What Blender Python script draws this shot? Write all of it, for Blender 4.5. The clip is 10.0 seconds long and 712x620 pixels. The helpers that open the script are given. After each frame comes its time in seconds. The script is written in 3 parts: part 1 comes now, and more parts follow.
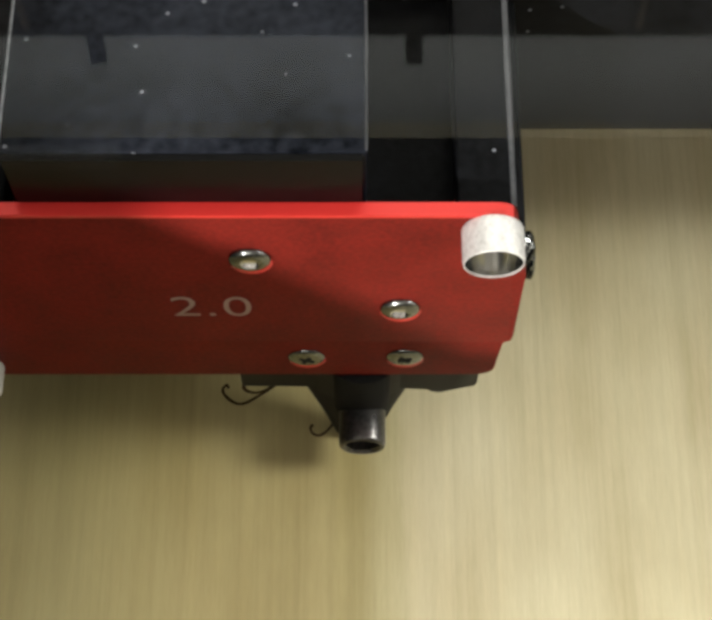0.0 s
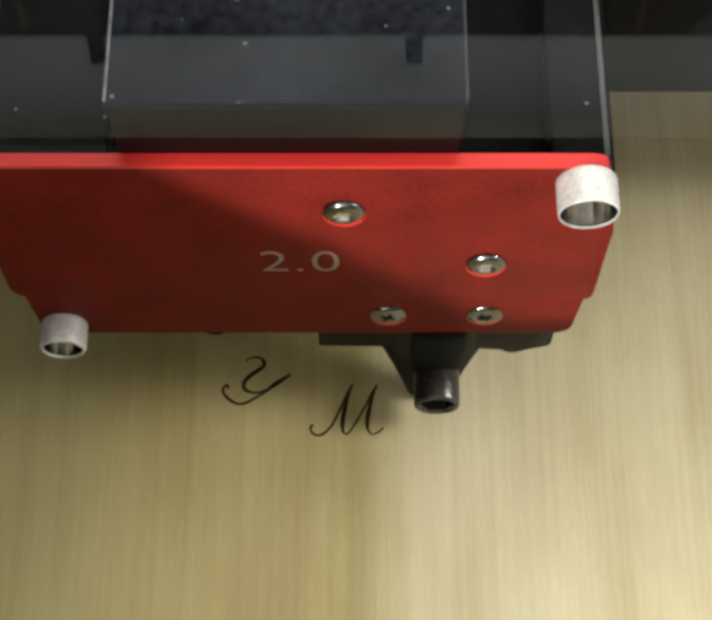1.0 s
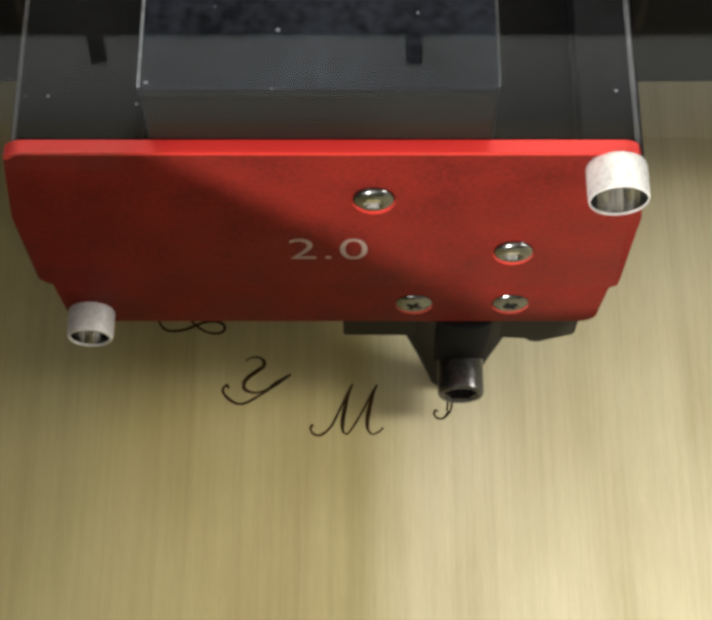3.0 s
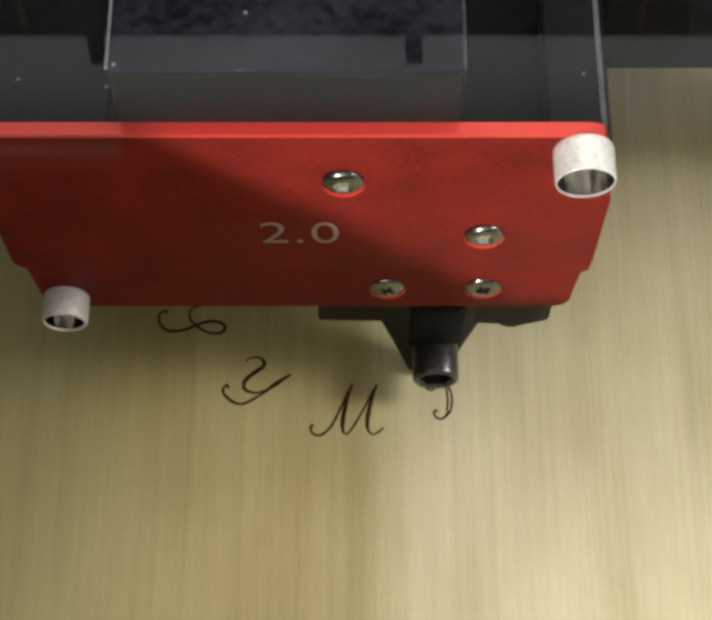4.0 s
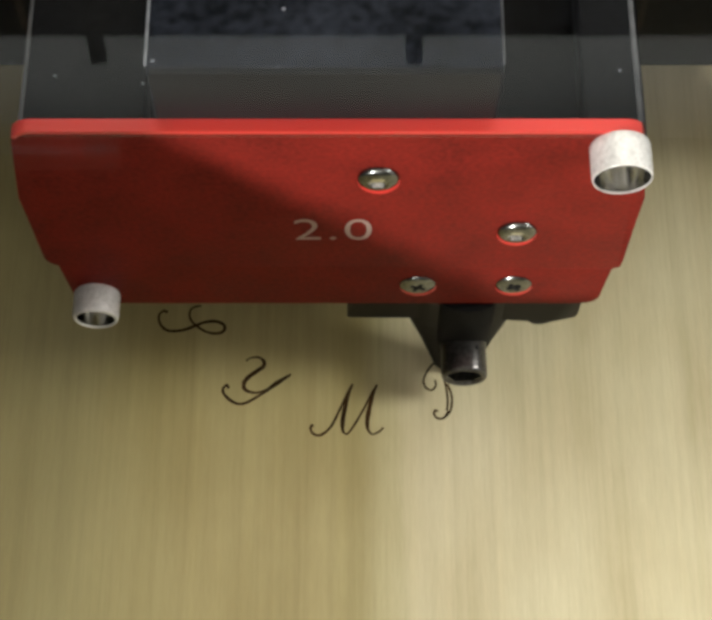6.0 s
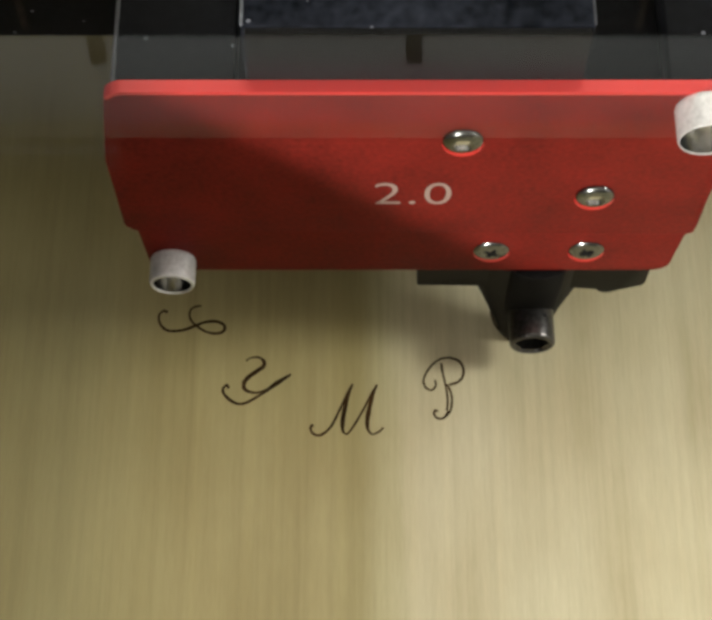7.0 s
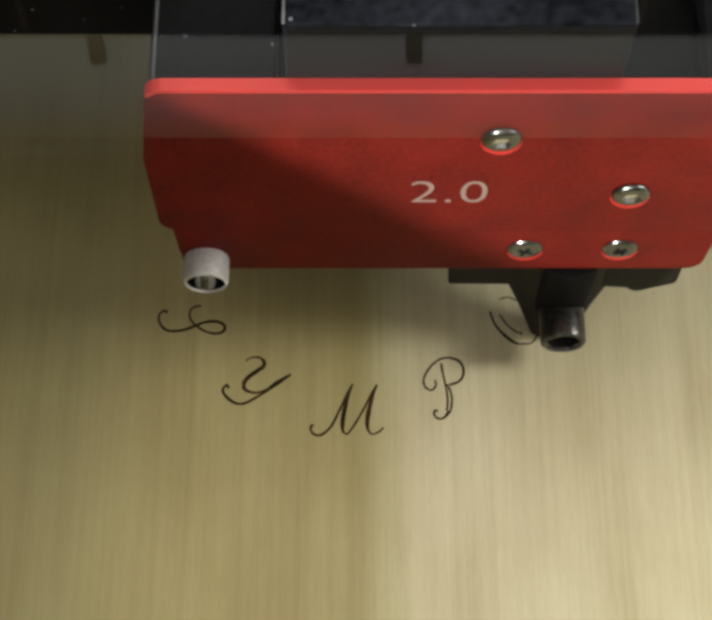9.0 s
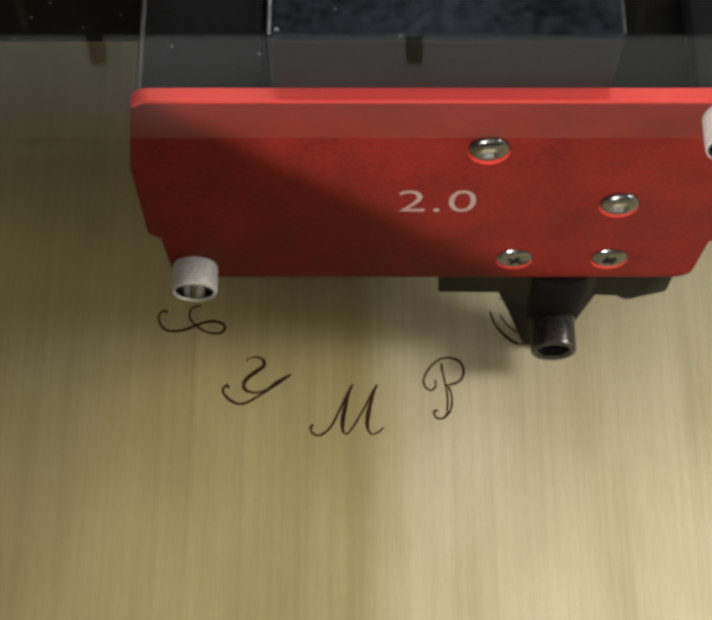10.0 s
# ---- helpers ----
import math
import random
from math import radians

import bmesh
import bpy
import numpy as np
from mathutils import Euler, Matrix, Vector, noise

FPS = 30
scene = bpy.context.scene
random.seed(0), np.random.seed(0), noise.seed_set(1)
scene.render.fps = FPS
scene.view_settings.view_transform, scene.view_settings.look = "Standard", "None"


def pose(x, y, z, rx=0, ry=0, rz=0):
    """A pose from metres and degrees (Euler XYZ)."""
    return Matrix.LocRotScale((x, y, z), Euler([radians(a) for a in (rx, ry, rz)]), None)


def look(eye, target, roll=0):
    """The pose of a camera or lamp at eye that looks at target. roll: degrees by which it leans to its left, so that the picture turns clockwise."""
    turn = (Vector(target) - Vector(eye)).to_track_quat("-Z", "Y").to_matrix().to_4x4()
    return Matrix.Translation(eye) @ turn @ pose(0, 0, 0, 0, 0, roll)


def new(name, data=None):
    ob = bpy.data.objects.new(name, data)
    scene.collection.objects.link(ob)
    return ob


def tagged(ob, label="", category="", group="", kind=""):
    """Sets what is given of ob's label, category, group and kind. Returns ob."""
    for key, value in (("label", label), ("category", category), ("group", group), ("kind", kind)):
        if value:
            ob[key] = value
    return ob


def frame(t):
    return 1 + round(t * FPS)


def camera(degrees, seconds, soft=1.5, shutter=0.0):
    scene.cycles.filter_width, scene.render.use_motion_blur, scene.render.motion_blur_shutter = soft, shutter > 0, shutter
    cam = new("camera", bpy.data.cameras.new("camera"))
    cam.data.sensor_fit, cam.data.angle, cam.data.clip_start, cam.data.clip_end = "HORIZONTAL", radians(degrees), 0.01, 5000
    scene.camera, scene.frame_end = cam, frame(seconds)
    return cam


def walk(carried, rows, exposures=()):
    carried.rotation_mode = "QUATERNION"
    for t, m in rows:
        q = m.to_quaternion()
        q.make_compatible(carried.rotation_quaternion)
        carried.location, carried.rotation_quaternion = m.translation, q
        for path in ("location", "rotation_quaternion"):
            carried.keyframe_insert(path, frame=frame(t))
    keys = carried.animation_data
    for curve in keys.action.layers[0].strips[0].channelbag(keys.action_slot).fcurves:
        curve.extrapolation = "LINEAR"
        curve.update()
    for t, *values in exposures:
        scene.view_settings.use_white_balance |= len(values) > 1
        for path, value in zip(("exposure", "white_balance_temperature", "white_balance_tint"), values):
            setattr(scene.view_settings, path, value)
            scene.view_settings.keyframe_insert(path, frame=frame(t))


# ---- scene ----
MM = 0.001

# ---------------------------------------------------------------- camera
cam = camera(25.95, 10.0, soft=3.8)
EYE = pose(0, 0, 0.2595, 90 - 65.4, 0, 0)
walk(cam, [(0.0, EYE), (10.0, EYE)], exposures=[(0.0, 0.30), (1.0, 0.30), (1.5, 0.38), (2.2, 0.42), (3.0, 0.38), (4.5, 0.20), (5.0, 0.22), (6.5, 0.21), (7.0, 0.09), (10.0, 0.08)])

# ---------------------------------------------------------------- world and lamps
world = bpy.data.worlds.new("room_light")
scene.world = world
world.use_nodes = True
world.node_tree.nodes["Background"].inputs[0].default_value = (1.0, 0.95, 0.85, 1)
world.node_tree.nodes["Background"].inputs[1].default_value = 0.02


def lamp(name, kind, energy, colour, m, **more):
    data = bpy.data.lights.new(name, kind)
    data.energy, data.color = energy, colour
    for key, value in more.items():
        if key == "radius":
            data.shadow_soft_size = value
        elif key == "size":
            data.size = value
        elif key == "cone":
            data.spot_size, data.spot_blend = radians(value), 1.0
        elif key == "size_y":
            data.shape = "RECTANGLE"
            data.size_y = value
    ob = new(name, data)
    ob.matrix_world = m
    return ob


# a lamp on the far side of the left panel, a work lamp on the right, the room's ceiling light, an added fill at the
# back
lamp("desk_lamp_light", "POINT", 125.0, (1.0, 0.95, 0.90), pose(-0.55, -1.2, 0.6007), radius=0.011)
lamp("work_lamp_light", "SPOT", 13.5, (1.0, 0.985, 0.92), look((0.43, 0.09, 0.31), (0.0, 0.01, 0)), radius=0.075, cone=36)
lamp("ceiling_light", "AREA", 8.5, (1.0, 0.965, 0.83), look((0.20, 0.60, 2.3), (0.03, 0.05, 0)), size=1.2)
# fill lamp without a source, tucked under the dark housing to darken the wood's far side
lamp("back_fill", "AREA", 5.5, (1.0, 0.965, 0.83), look((0.05, 0.90, 0.985), (0.03, 0.05, 0)), size=0.9, size_y=0.26)


# ---------------------------------------------------------------- materials
def material(name, colour, rough=0.5, metal=0.0, spec=0.5):
    m = bpy.data.materials.new(name)
    m.use_nodes = True
    b = m.node_tree.nodes["Principled BSDF"]
    b.inputs["Base Color"].default_value = (*colour, 1)
    b.inputs["Roughness"].default_value = rough
    b.inputs["Metallic"].default_value = metal
    b.inputs["Specular IOR Level"].default_value = spec
    return m


def node(m, kind, **sets):
    n = m.node_tree.nodes.new(kind)
    for key, value in sets.items():
        if isinstance(key, str) and key in n.inputs:
            n.inputs[key].default_value = value
    return n


def link(m, a, b):
    m.node_tree.links.new(a, b)


def coords(m, scale, local=True):
    tc = node(m, "ShaderNodeTexCoord")
    mp = node(m, "ShaderNodeMapping")
    mp.inputs["Scale"].default_value = scale
    link(m, tc.outputs["Object"], mp.inputs["Vector"])
    return mp.outputs["Vector"]


def ramp(m, source, stops):
    r = node(m, "ShaderNodeValToRGB")
    e = r.color_ramp.elements
    while len(e) < len(stops):
        e.new(0.5)
    for el, (at, c) in zip(e, stops):
        el.position, el.color = at, (*c, 1)
    link(m, source, r.inputs["Fac"])
    return r.outputs["Color"]


def speckled(m, scale, low, high, rough=None, bump=0.0, detail=4.0):
    """Fine two-scale mottling of the base colour, with relief."""
    b = m.node_tree.nodes["Principled BSDF"]
    v = coords(m, (1, 1, 1))
    n1 = node(m, "ShaderNodeTexNoise", Scale=scale, Detail=detail)
    n2 = node(m, "ShaderNodeTexNoise", Scale=scale * 0.08, Detail=3.0)
    link(m, v, n1.inputs["Vector"])
    link(m, v, n2.inputs["Vector"])
    mix = node(m, "ShaderNodeMath")
    mix.operation = "ADD"
    half = node(m, "ShaderNodeMath")
    half.operation = "MULTIPLY"
    half.inputs[1].default_value = 0.5
    link(m, n1.outputs["Fac"], mix.inputs[0])
    link(m, n2.outputs["Fac"], mix.inputs[1])
    link(m, mix.outputs[0], half.inputs[0])
    link(m, ramp(m, half.outputs[0], [(0.35, low), (0.65, high)]), b.inputs["Base Color"])
    if rough:
        r = node(m, "ShaderNodeMapRange")
        r.inputs["To Min"].default_value, r.inputs["To Max"].default_value = rough
        link(m, n2.outputs["Fac"], r.inputs["Value"])
        link(m, r.outputs[0], b.inputs["Roughness"])
    if bump:
        bp = node(m, "ShaderNodeBump", Strength=bump, Distance=0.0002)
        link(m, n1.outputs["Fac"], bp.inputs["Height"])
        link(m, bp.outputs["Normal"], b.inputs["Normal"])
    return m


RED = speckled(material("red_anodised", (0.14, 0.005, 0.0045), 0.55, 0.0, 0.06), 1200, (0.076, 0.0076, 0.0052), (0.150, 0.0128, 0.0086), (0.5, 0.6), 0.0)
# lit copy of the plate's red: highlights of top edge and screw seats as colour
REDLIT = material("lit_red", (0.52, 0.026, 0.022), 0.4, 0.2)
BLACK = speckled(material("black_anodised", (0.01, 0.01, 0.012), 0.5, 0.0, 0.05), 900, (0.001, 0.0012, 0.0015), (0.0065, 0.0072, 0.0085), (0.45, 0.58), 0.0)
LID = speckled(material("black_lid", (0.012, 0.013, 0.016), 0.5, 0.0, 0.05), 700, (0.0006, 0.0012, 0.0025), (0.018, 0.021, 0.029), (0.42, 0.55), 0.0)


def dusty(m):
    """Pale dust specks scattered on a dark surface."""
    b = m.node_tree.nodes["Principled BSDF"]
    cell = node(m, "ShaderNodeTexVoronoi", Scale=260.0)
    link(m, coords(m, (1, 1, 1)), cell.inputs["Vector"])
    near = node(m, "ShaderNodeMath")
    near.operation = "LESS_THAN"
    near.inputs[1].default_value = 0.08
    link(m, cell.outputs["Distance"], near.inputs[0])
    sep = node(m, "ShaderNodeSeparateColor")
    link(m, cell.outputs["Color"], sep.inputs[0])
    some = node(m, "ShaderNodeMath")
    some.operation = "GREATER_THAN"
    some.inputs[1].default_value = 0.58
    link(m, sep.outputs[0], some.inputs[0])
    both = node(m, "ShaderNodeMath")
    both.operation = "MULTIPLY"
    link(m, near.outputs[0], both.inputs[0])
    link(m, some.outputs[0], both.inputs[1])
    mix = node(m, "ShaderNodeMixRGB")
    old = b.inputs["Base Color"].links[0].from_socket
    link(m, both.outputs[0], mix.inputs["Fac"])
    link(m, old, mix.inputs["Color1"])
    mix.inputs["Color2"].default_value = (0.14, 0.15, 0.17, 1)
    link(m, mix.outputs[0], b.inputs["Base Color"])


dusty(LID)
dusty(BLACK)
DUCT = speckled(material("dark_plastic", (0.01, 0.0095, 0.0085), 0.5, 0.0, 0.2), 1500, (0.003, 0.0028, 0.0026), (0.008, 0.0075, 0.0065), (0.45, 0.6), 0.05)
RUBBER = speckled(material("black_rubber", (0.01, 0.01, 0.01), 0.8, 0.0, 0.15), 1500, (0.003, 0.003, 0.003), (0.007, 0.007, 0.007))
STEEL = speckled(material("steel", (0.33, 0.34, 0.33), 0.3, 1.0), 1500, (0.11, 0.117, 0.113), (0.27, 0.28, 0.27), (0.16, 0.3))
KNURL = speckled(material("knurled_aluminium", (0.6, 0.6, 0.6), 0.45, 0.3), 1400, (0.46, 0.46, 0.45), (0.74, 0.74, 0.73), (0.35, 0.5), 0.3)
CUP = speckled(material("polished_aluminium", (0.8, 0.8, 0.78), 0.25, 1.0), 900, (0.5, 0.5, 0.49), (0.76, 0.76, 0.74), (0.08, 0.16))
GLOSS = speckled(material("glossy_black", (0.006, 0.006, 0.008), 0.3, 0.0, 0.1), 500, (0.0006, 0.0006, 0.0008), (0.0022, 0.0022, 0.0026), (0.26, 0.36))
BLUED = speckled(material("blackened_steel", (0.1, 0.09, 0.085), 0.3, 0.85), 1500, (0.05, 0.049, 0.047), (0.14, 0.135, 0.13), (0.22, 0.38))
# edge highlights of the black parts, painted as paler strips: bright, then dim
EDGEGLINT = speckled(material("edge_glint", (0.35, 0.37, 0.4), 0.4, 0.6), 900, (0.12, 0.135, 0.15), (0.36, 0.38, 0.42), (0.3, 0.5))
DIMGLINT = speckled(material("dim_edge_glint", (0.05, 0.055, 0.06), 0.5, 0.2), 900, (0.025, 0.028, 0.033), (0.075, 0.08, 0.09), (0.3, 0.5))
PAINT = material("pale_print", (0.23, 0.165, 0.14), 0.6)
BURNT = speckled(material("burnt_wood", (0.03, 0.015, 0.006), 0.9, 0.0, 0.08), 2500, (0.016, 0.009, 0.003), (0.058, 0.031, 0.010))
PANEL = speckled(material("grey_panel", (0.10, 0.10, 0.10), 0.6), 200, (0.08, 0.08, 0.08), (0.12, 0.12, 0.12))
WALL = speckled(material("wall_paint", (0.45, 0.44, 0.42), 0.8), 30, (0.42, 0.41, 0.39), (0.48, 0.47, 0.45))
TABLE = speckled(material("table_laminate", (0.25, 0.2, 0.15), 0.5), 60, (0.2, 0.16, 0.12), (0.3, 0.24, 0.18))
DARK = speckled(material("dark_paint", (0.015, 0.015, 0.015), 0.6), 200, (0.012, 0.012, 0.012), (0.02, 0.02, 0.02))


STRUT = speckled(material("brown_strut", (0.16, 0.12, 0.08), 0.5), 200, (0.12, 0.09, 0.06), (0.2, 0.15, 0.10))


def wood_material():
    m = material("pale_veneer", (0.5, 0.38, 0.2), 0.42, 0.0, 0.5)
    b = m.node_tree.nodes["Principled BSDF"]
    fine = node(m, "ShaderNodeTexNoise", Scale=1.0, Detail=6.0, Roughness=0.65)
    link(m, coords(m, (900, 22, 900)), fine.inputs["Vector"])
    fibre = node(m, "ShaderNodeTexNoise", Scale=1.0, Detail=4.0, Roughness=0.6)
    link(m, coords(m, (2600, 260, 1000)), fibre.inputs["Vector"])
    broad = node(m, "ShaderNodeTexNoise", Scale=1.0, Detail=3.0)
    link(m, coords(m, (120, 5, 100)), broad.inputs["Vector"])
    # tone across the sheet: wood grain, plus the shade on its left painted in
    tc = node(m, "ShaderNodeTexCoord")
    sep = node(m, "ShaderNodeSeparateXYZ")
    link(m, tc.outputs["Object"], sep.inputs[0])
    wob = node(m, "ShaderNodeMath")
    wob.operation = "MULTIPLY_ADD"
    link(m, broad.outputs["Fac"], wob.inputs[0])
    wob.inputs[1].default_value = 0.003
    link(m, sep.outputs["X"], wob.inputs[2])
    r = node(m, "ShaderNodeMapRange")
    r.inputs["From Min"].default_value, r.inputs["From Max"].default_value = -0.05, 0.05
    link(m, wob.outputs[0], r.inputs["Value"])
    shaded_bands = ramp(m, r.outputs[0], [(0.0, (0.27, 0.235, 0.108)), (0.15, (0.335, 0.285, 0.128)), (0.25, (0.37, 0.315, 0.146)), (0.40, (0.355, 0.302, 0.14)), (0.46, (0.38, 0.327, 0.158)), (0.50, (0.335, 0.287, 0.13)),
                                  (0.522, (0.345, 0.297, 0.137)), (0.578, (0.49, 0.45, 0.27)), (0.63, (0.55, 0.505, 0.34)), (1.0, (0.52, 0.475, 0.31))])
    streak = node(m, "ShaderNodeTexNoise", Scale=1.0, Detail=3.0, Roughness=0.55)
    link(m, coords(m, (330, 6, 100)), streak.inputs["Vector"])
    tint = ramp(m, streak.outputs["Fac"], [(0.3, (0.84, 0.82, 0.76)), (0.5, (0.98, 0.98, 0.97)), (0.7, (1.08, 1.07, 1.05))])
    blotch = node(m, "ShaderNodeTexNoise", Scale=1.0, Detail=2.0)
    link(m, coords(m, (60, 25, 100)), blotch.inputs["Vector"])
    stain = ramp(m, blotch.outputs["Fac"], [(0.32, (0.86, 0.82, 0.74)), (0.62, (1.05, 1.05, 1.05))])
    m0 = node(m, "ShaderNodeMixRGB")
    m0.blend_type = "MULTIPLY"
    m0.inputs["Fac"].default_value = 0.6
    link(m, shaded_bands, m0.inputs["Color1"])
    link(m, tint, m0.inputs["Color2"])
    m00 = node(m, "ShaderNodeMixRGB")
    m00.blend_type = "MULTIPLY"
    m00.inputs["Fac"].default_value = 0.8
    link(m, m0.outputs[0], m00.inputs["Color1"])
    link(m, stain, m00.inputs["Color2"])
    shaded_bands = m00.outputs[0]
    grain = ramp(m, fine.outputs["Fac"], [(0.3, (0.74, 0.72, 0.66)), (0.5, (0.95, 0.95, 0.94)), (0.7, (1.08, 1.08, 1.08))])
    hair = ramp(m, fibre.outputs["Fac"], [(0.3, (0.86, 0.85, 0.82)), (0.7, (1.08, 1.08, 1.08))])
    m1 = node(m, "ShaderNodeMixRGB")
    m1.blend_type = "MULTIPLY"
    m1.inputs["Fac"].default_value = 0.42
    link(m, shaded_bands, m1.inputs["Color1"])
    link(m, grain, m1.inputs["Color2"])
    m2 = node(m, "ShaderNodeMixRGB")
    m2.blend_type = "MULTIPLY"
    m2.inputs["Fac"].default_value = 0.4
    link(m, m1.outputs[0], m2.inputs["Color1"])
    link(m, hair, m2.inputs["Color2"])
    link(m, m2.outputs[0], b.inputs["Base Color"])
    bp = node(m, "ShaderNodeBump", Strength=0.15, Distance=0.0002)
    link(m, fibre.outputs["Fac"], bp.inputs["Height"])
    link(m, bp.outputs["Normal"], b.inputs["Normal"])
    return m


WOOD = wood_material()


def pane_material(name, share):
    m = bpy.data.materials.new(name)
    m.use_nodes = True
    nt = m.node_tree
    nt.nodes.remove(nt.nodes["Principled BSDF"])
    clear = node(m, "ShaderNodeBsdfTransparent")
    gloss = node(m, "ShaderNodeBsdfGlossy", Roughness=0.0)
    mix = node(m, "ShaderNodeMixShader", Fac=share)
    link(m, clear.outputs[0], mix.inputs[1])
    link(m, gloss.outputs[0], mix.inputs[2])
    link(m, mix.outputs[0], nt.nodes["Material Output"].inputs["Surface"])
    return m


ACRYLIC = pane_material("clear_acrylic", 0.035)
FAINT = pane_material("faint_acrylic", 0.007)
BEAD = pane_material("acrylic_bead", 0.012)


def glow_material(name, colour, strength):
    m = material(name, (0.3, 0.33, 0.36), 0.6)
    b = m.node_tree.nodes["Principled BSDF"]
    b.inputs["Emission Color"].default_value = (*colour, 1)
    b.inputs["Emission Strength"].default_value = strength
    return m


DIFFUSER = glow_material("lamp_diffuser", (0.90, 0.95, 0.90), 0.58)


def fading(m, y0, y1, low, high):
    """Paints a fall-off into the diffuser's glow, fitted to the fade of its mirrored band."""
    tc = node(m, "ShaderNodeTexCoord")
    sep = node(m, "ShaderNodeSeparateXYZ")
    r = node(m, "ShaderNodeMapRange")
    r.interpolation_type = "SMOOTHSTEP"
    for key, value in (("From Min", y0), ("From Max", y1), ("To Min", low), ("To Max", high)):
        r.inputs[key].default_value = value
    link(m, tc.outputs["Object"], sep.inputs[0])
    link(m, sep.outputs["Y"], r.inputs["Value"])
    link(m, r.outputs[0], m.node_tree.nodes["Principled BSDF"].inputs["Emission Strength"])


fading(DIFFUSER, 0.545, 0.615, 0.02, 0.34)


# ---------------------------------------------------------------- mesh helpers (millimetres in, metres out)
def mesh(name, bm, mat, smooth=False):
    data = bpy.data.meshes.new(name)
    bmesh.ops.recalc_face_normals(bm, faces=bm.faces)
    bmesh.ops.scale(bm, vec=(MM, MM, MM), verts=bm.verts)
    bm.to_mesh(data)
    bm.free()
    data.materials.append(mat)
    if smooth:
        for p in data.polygons:
            p.use_smooth = True
        data.set_sharp_from_angle(angle=radians(35))
    return data


def part(name, bm, mat, parent, label="", smooth=True):
    ob = new(name, mesh(name, bm, mat, smooth))
    ob.parent = parent
    return tagged(ob, label)


def thing(name, bm, mat, label, category, kind="", group="", smooth=True):
    return tagged(new(name, mesh(name, bm, mat, smooth)), label, category, group, kind)


def box(x0, x1, y0, y1, z0, z1, bevel=0.0, segments=2, bm=None):
    own = bmesh.new()
    bmesh.ops.create_cube(own, size=1)
    bmesh.ops.scale(own, vec=(x1 - x0, y1 - y0, z1 - z0), verts=own.verts)
    bmesh.ops.translate(own, vec=((x0 + x1) / 2, (y0 + y1) / 2, (z0 + z1) / 2), verts=own.verts)
    if bevel:
        bmesh.ops.bevel(own, geom=own.edges[:], offset=bevel, segments=segments, affect="EDGES", profile=0.5)
    return merge(bm, own)


def merge(bm, own):
    if bm is None:
        return own
    data = bpy.data.meshes.new("tmp")
    own.to_mesh(data)
    own.free()
    bm.from_mesh(data)
    bpy.data.meshes.remove(data)
    return bm


def prism(outline, y0, y1, bevel=0.0, segments=3, front_only=False):
    """A plate with an outline in x and z, from y0 (front) to y1."""
    bm = bmesh.new()
    f = [bm.verts.new((x, y0, z)) for x, z in outline]
    b = [bm.verts.new((x, y1, z)) for x, z in outline]
    front = bm.faces.new(f)
    bm.faces.new(b[::-1])
    for i in range(len(f)):
        j = (i + 1) % len(f)
        bm.faces.new((f[i], b[i], b[j], f[j]))
    if bevel:
        edges = front.edges[:]
        bmesh.ops.bevel(bm, geom=edges, offset=bevel, segments=segments, affect="EDGES", profile=0.5)
    return bm


def turned(profile, n, at, axis="y", ripple=0.0, ripple_range=(0, 0), bm=None):
    """A body of revolution: profile of (radius, along); along runs towards the viewer (-y), up, or to the side."""
    own = bmesh.new()
    rings = []
    for k, (r, a) in enumerate(profile):
        ring = []
        for i in range(n):
            w = 2 * math.pi * i / n
            rr = r
            if ripple and ripple_range[0] <= k <= ripple_range[1]:
                rr = r + (ripple if (i + k) % 2 else -ripple)
            u, v = rr * math.cos(w), rr * math.sin(w)
            p = (u, -a, v) if axis == "y" else ((u, v, a) if axis == "z" else (a, u, v))
            ring.append(own.verts.new((p[0] + at[0], p[1] + at[1], p[2] + at[2])))
        rings.append(ring)
    for r0, r1 in zip(rings, rings[1:]):
        for i in range(n):
            j = (i + 1) % n
            own.faces.new((r0[i], r0[j], r1[j], r1[i]))
    own.faces.new(rings[0])
    own.faces.new(rings[-1])
    return merge(bm, own)


def arc(cx, cz, r, a0, a1, n=5):
    return [(cx + r * math.cos(radians(a0 + (a1 - a0) * i / n)), cz + r * math.sin(radians(a0 + (a1 - a0) * i / n))) for i in range(n + 1)]


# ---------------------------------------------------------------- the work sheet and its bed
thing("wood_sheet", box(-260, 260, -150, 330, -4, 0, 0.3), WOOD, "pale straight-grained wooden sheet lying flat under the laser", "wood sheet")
thing("machine_bed", box(-300, 300, -440, 380, -16, -4, 1.0), PANEL, "dark grey metal bed under the wooden sheet", "machine bed")
thing("table_top", box(-700, 700, -700, 700, -46, -16, 3.0), TABLE, "brown laminate table under the engraving machine", "table", kind="structure")
# unseen panel, added so the left lamp reaches the head but not the wood
thing("front_light_block", box(-146, 290, -155, -150, -4, 142, 0.4), PANEL, "unseen grey panel added to keep the lamp off the wood", "front panel", kind="structure")
# unseen panel, its top set to throw the slanting shadow edge on the plate
thing("side_light_block", box(-152, -147, -430, 360, -4, 200.7, 0.4), PANEL, "unseen grey panel added to cast the slanting shadow on the plate", "side panel", kind="structure")

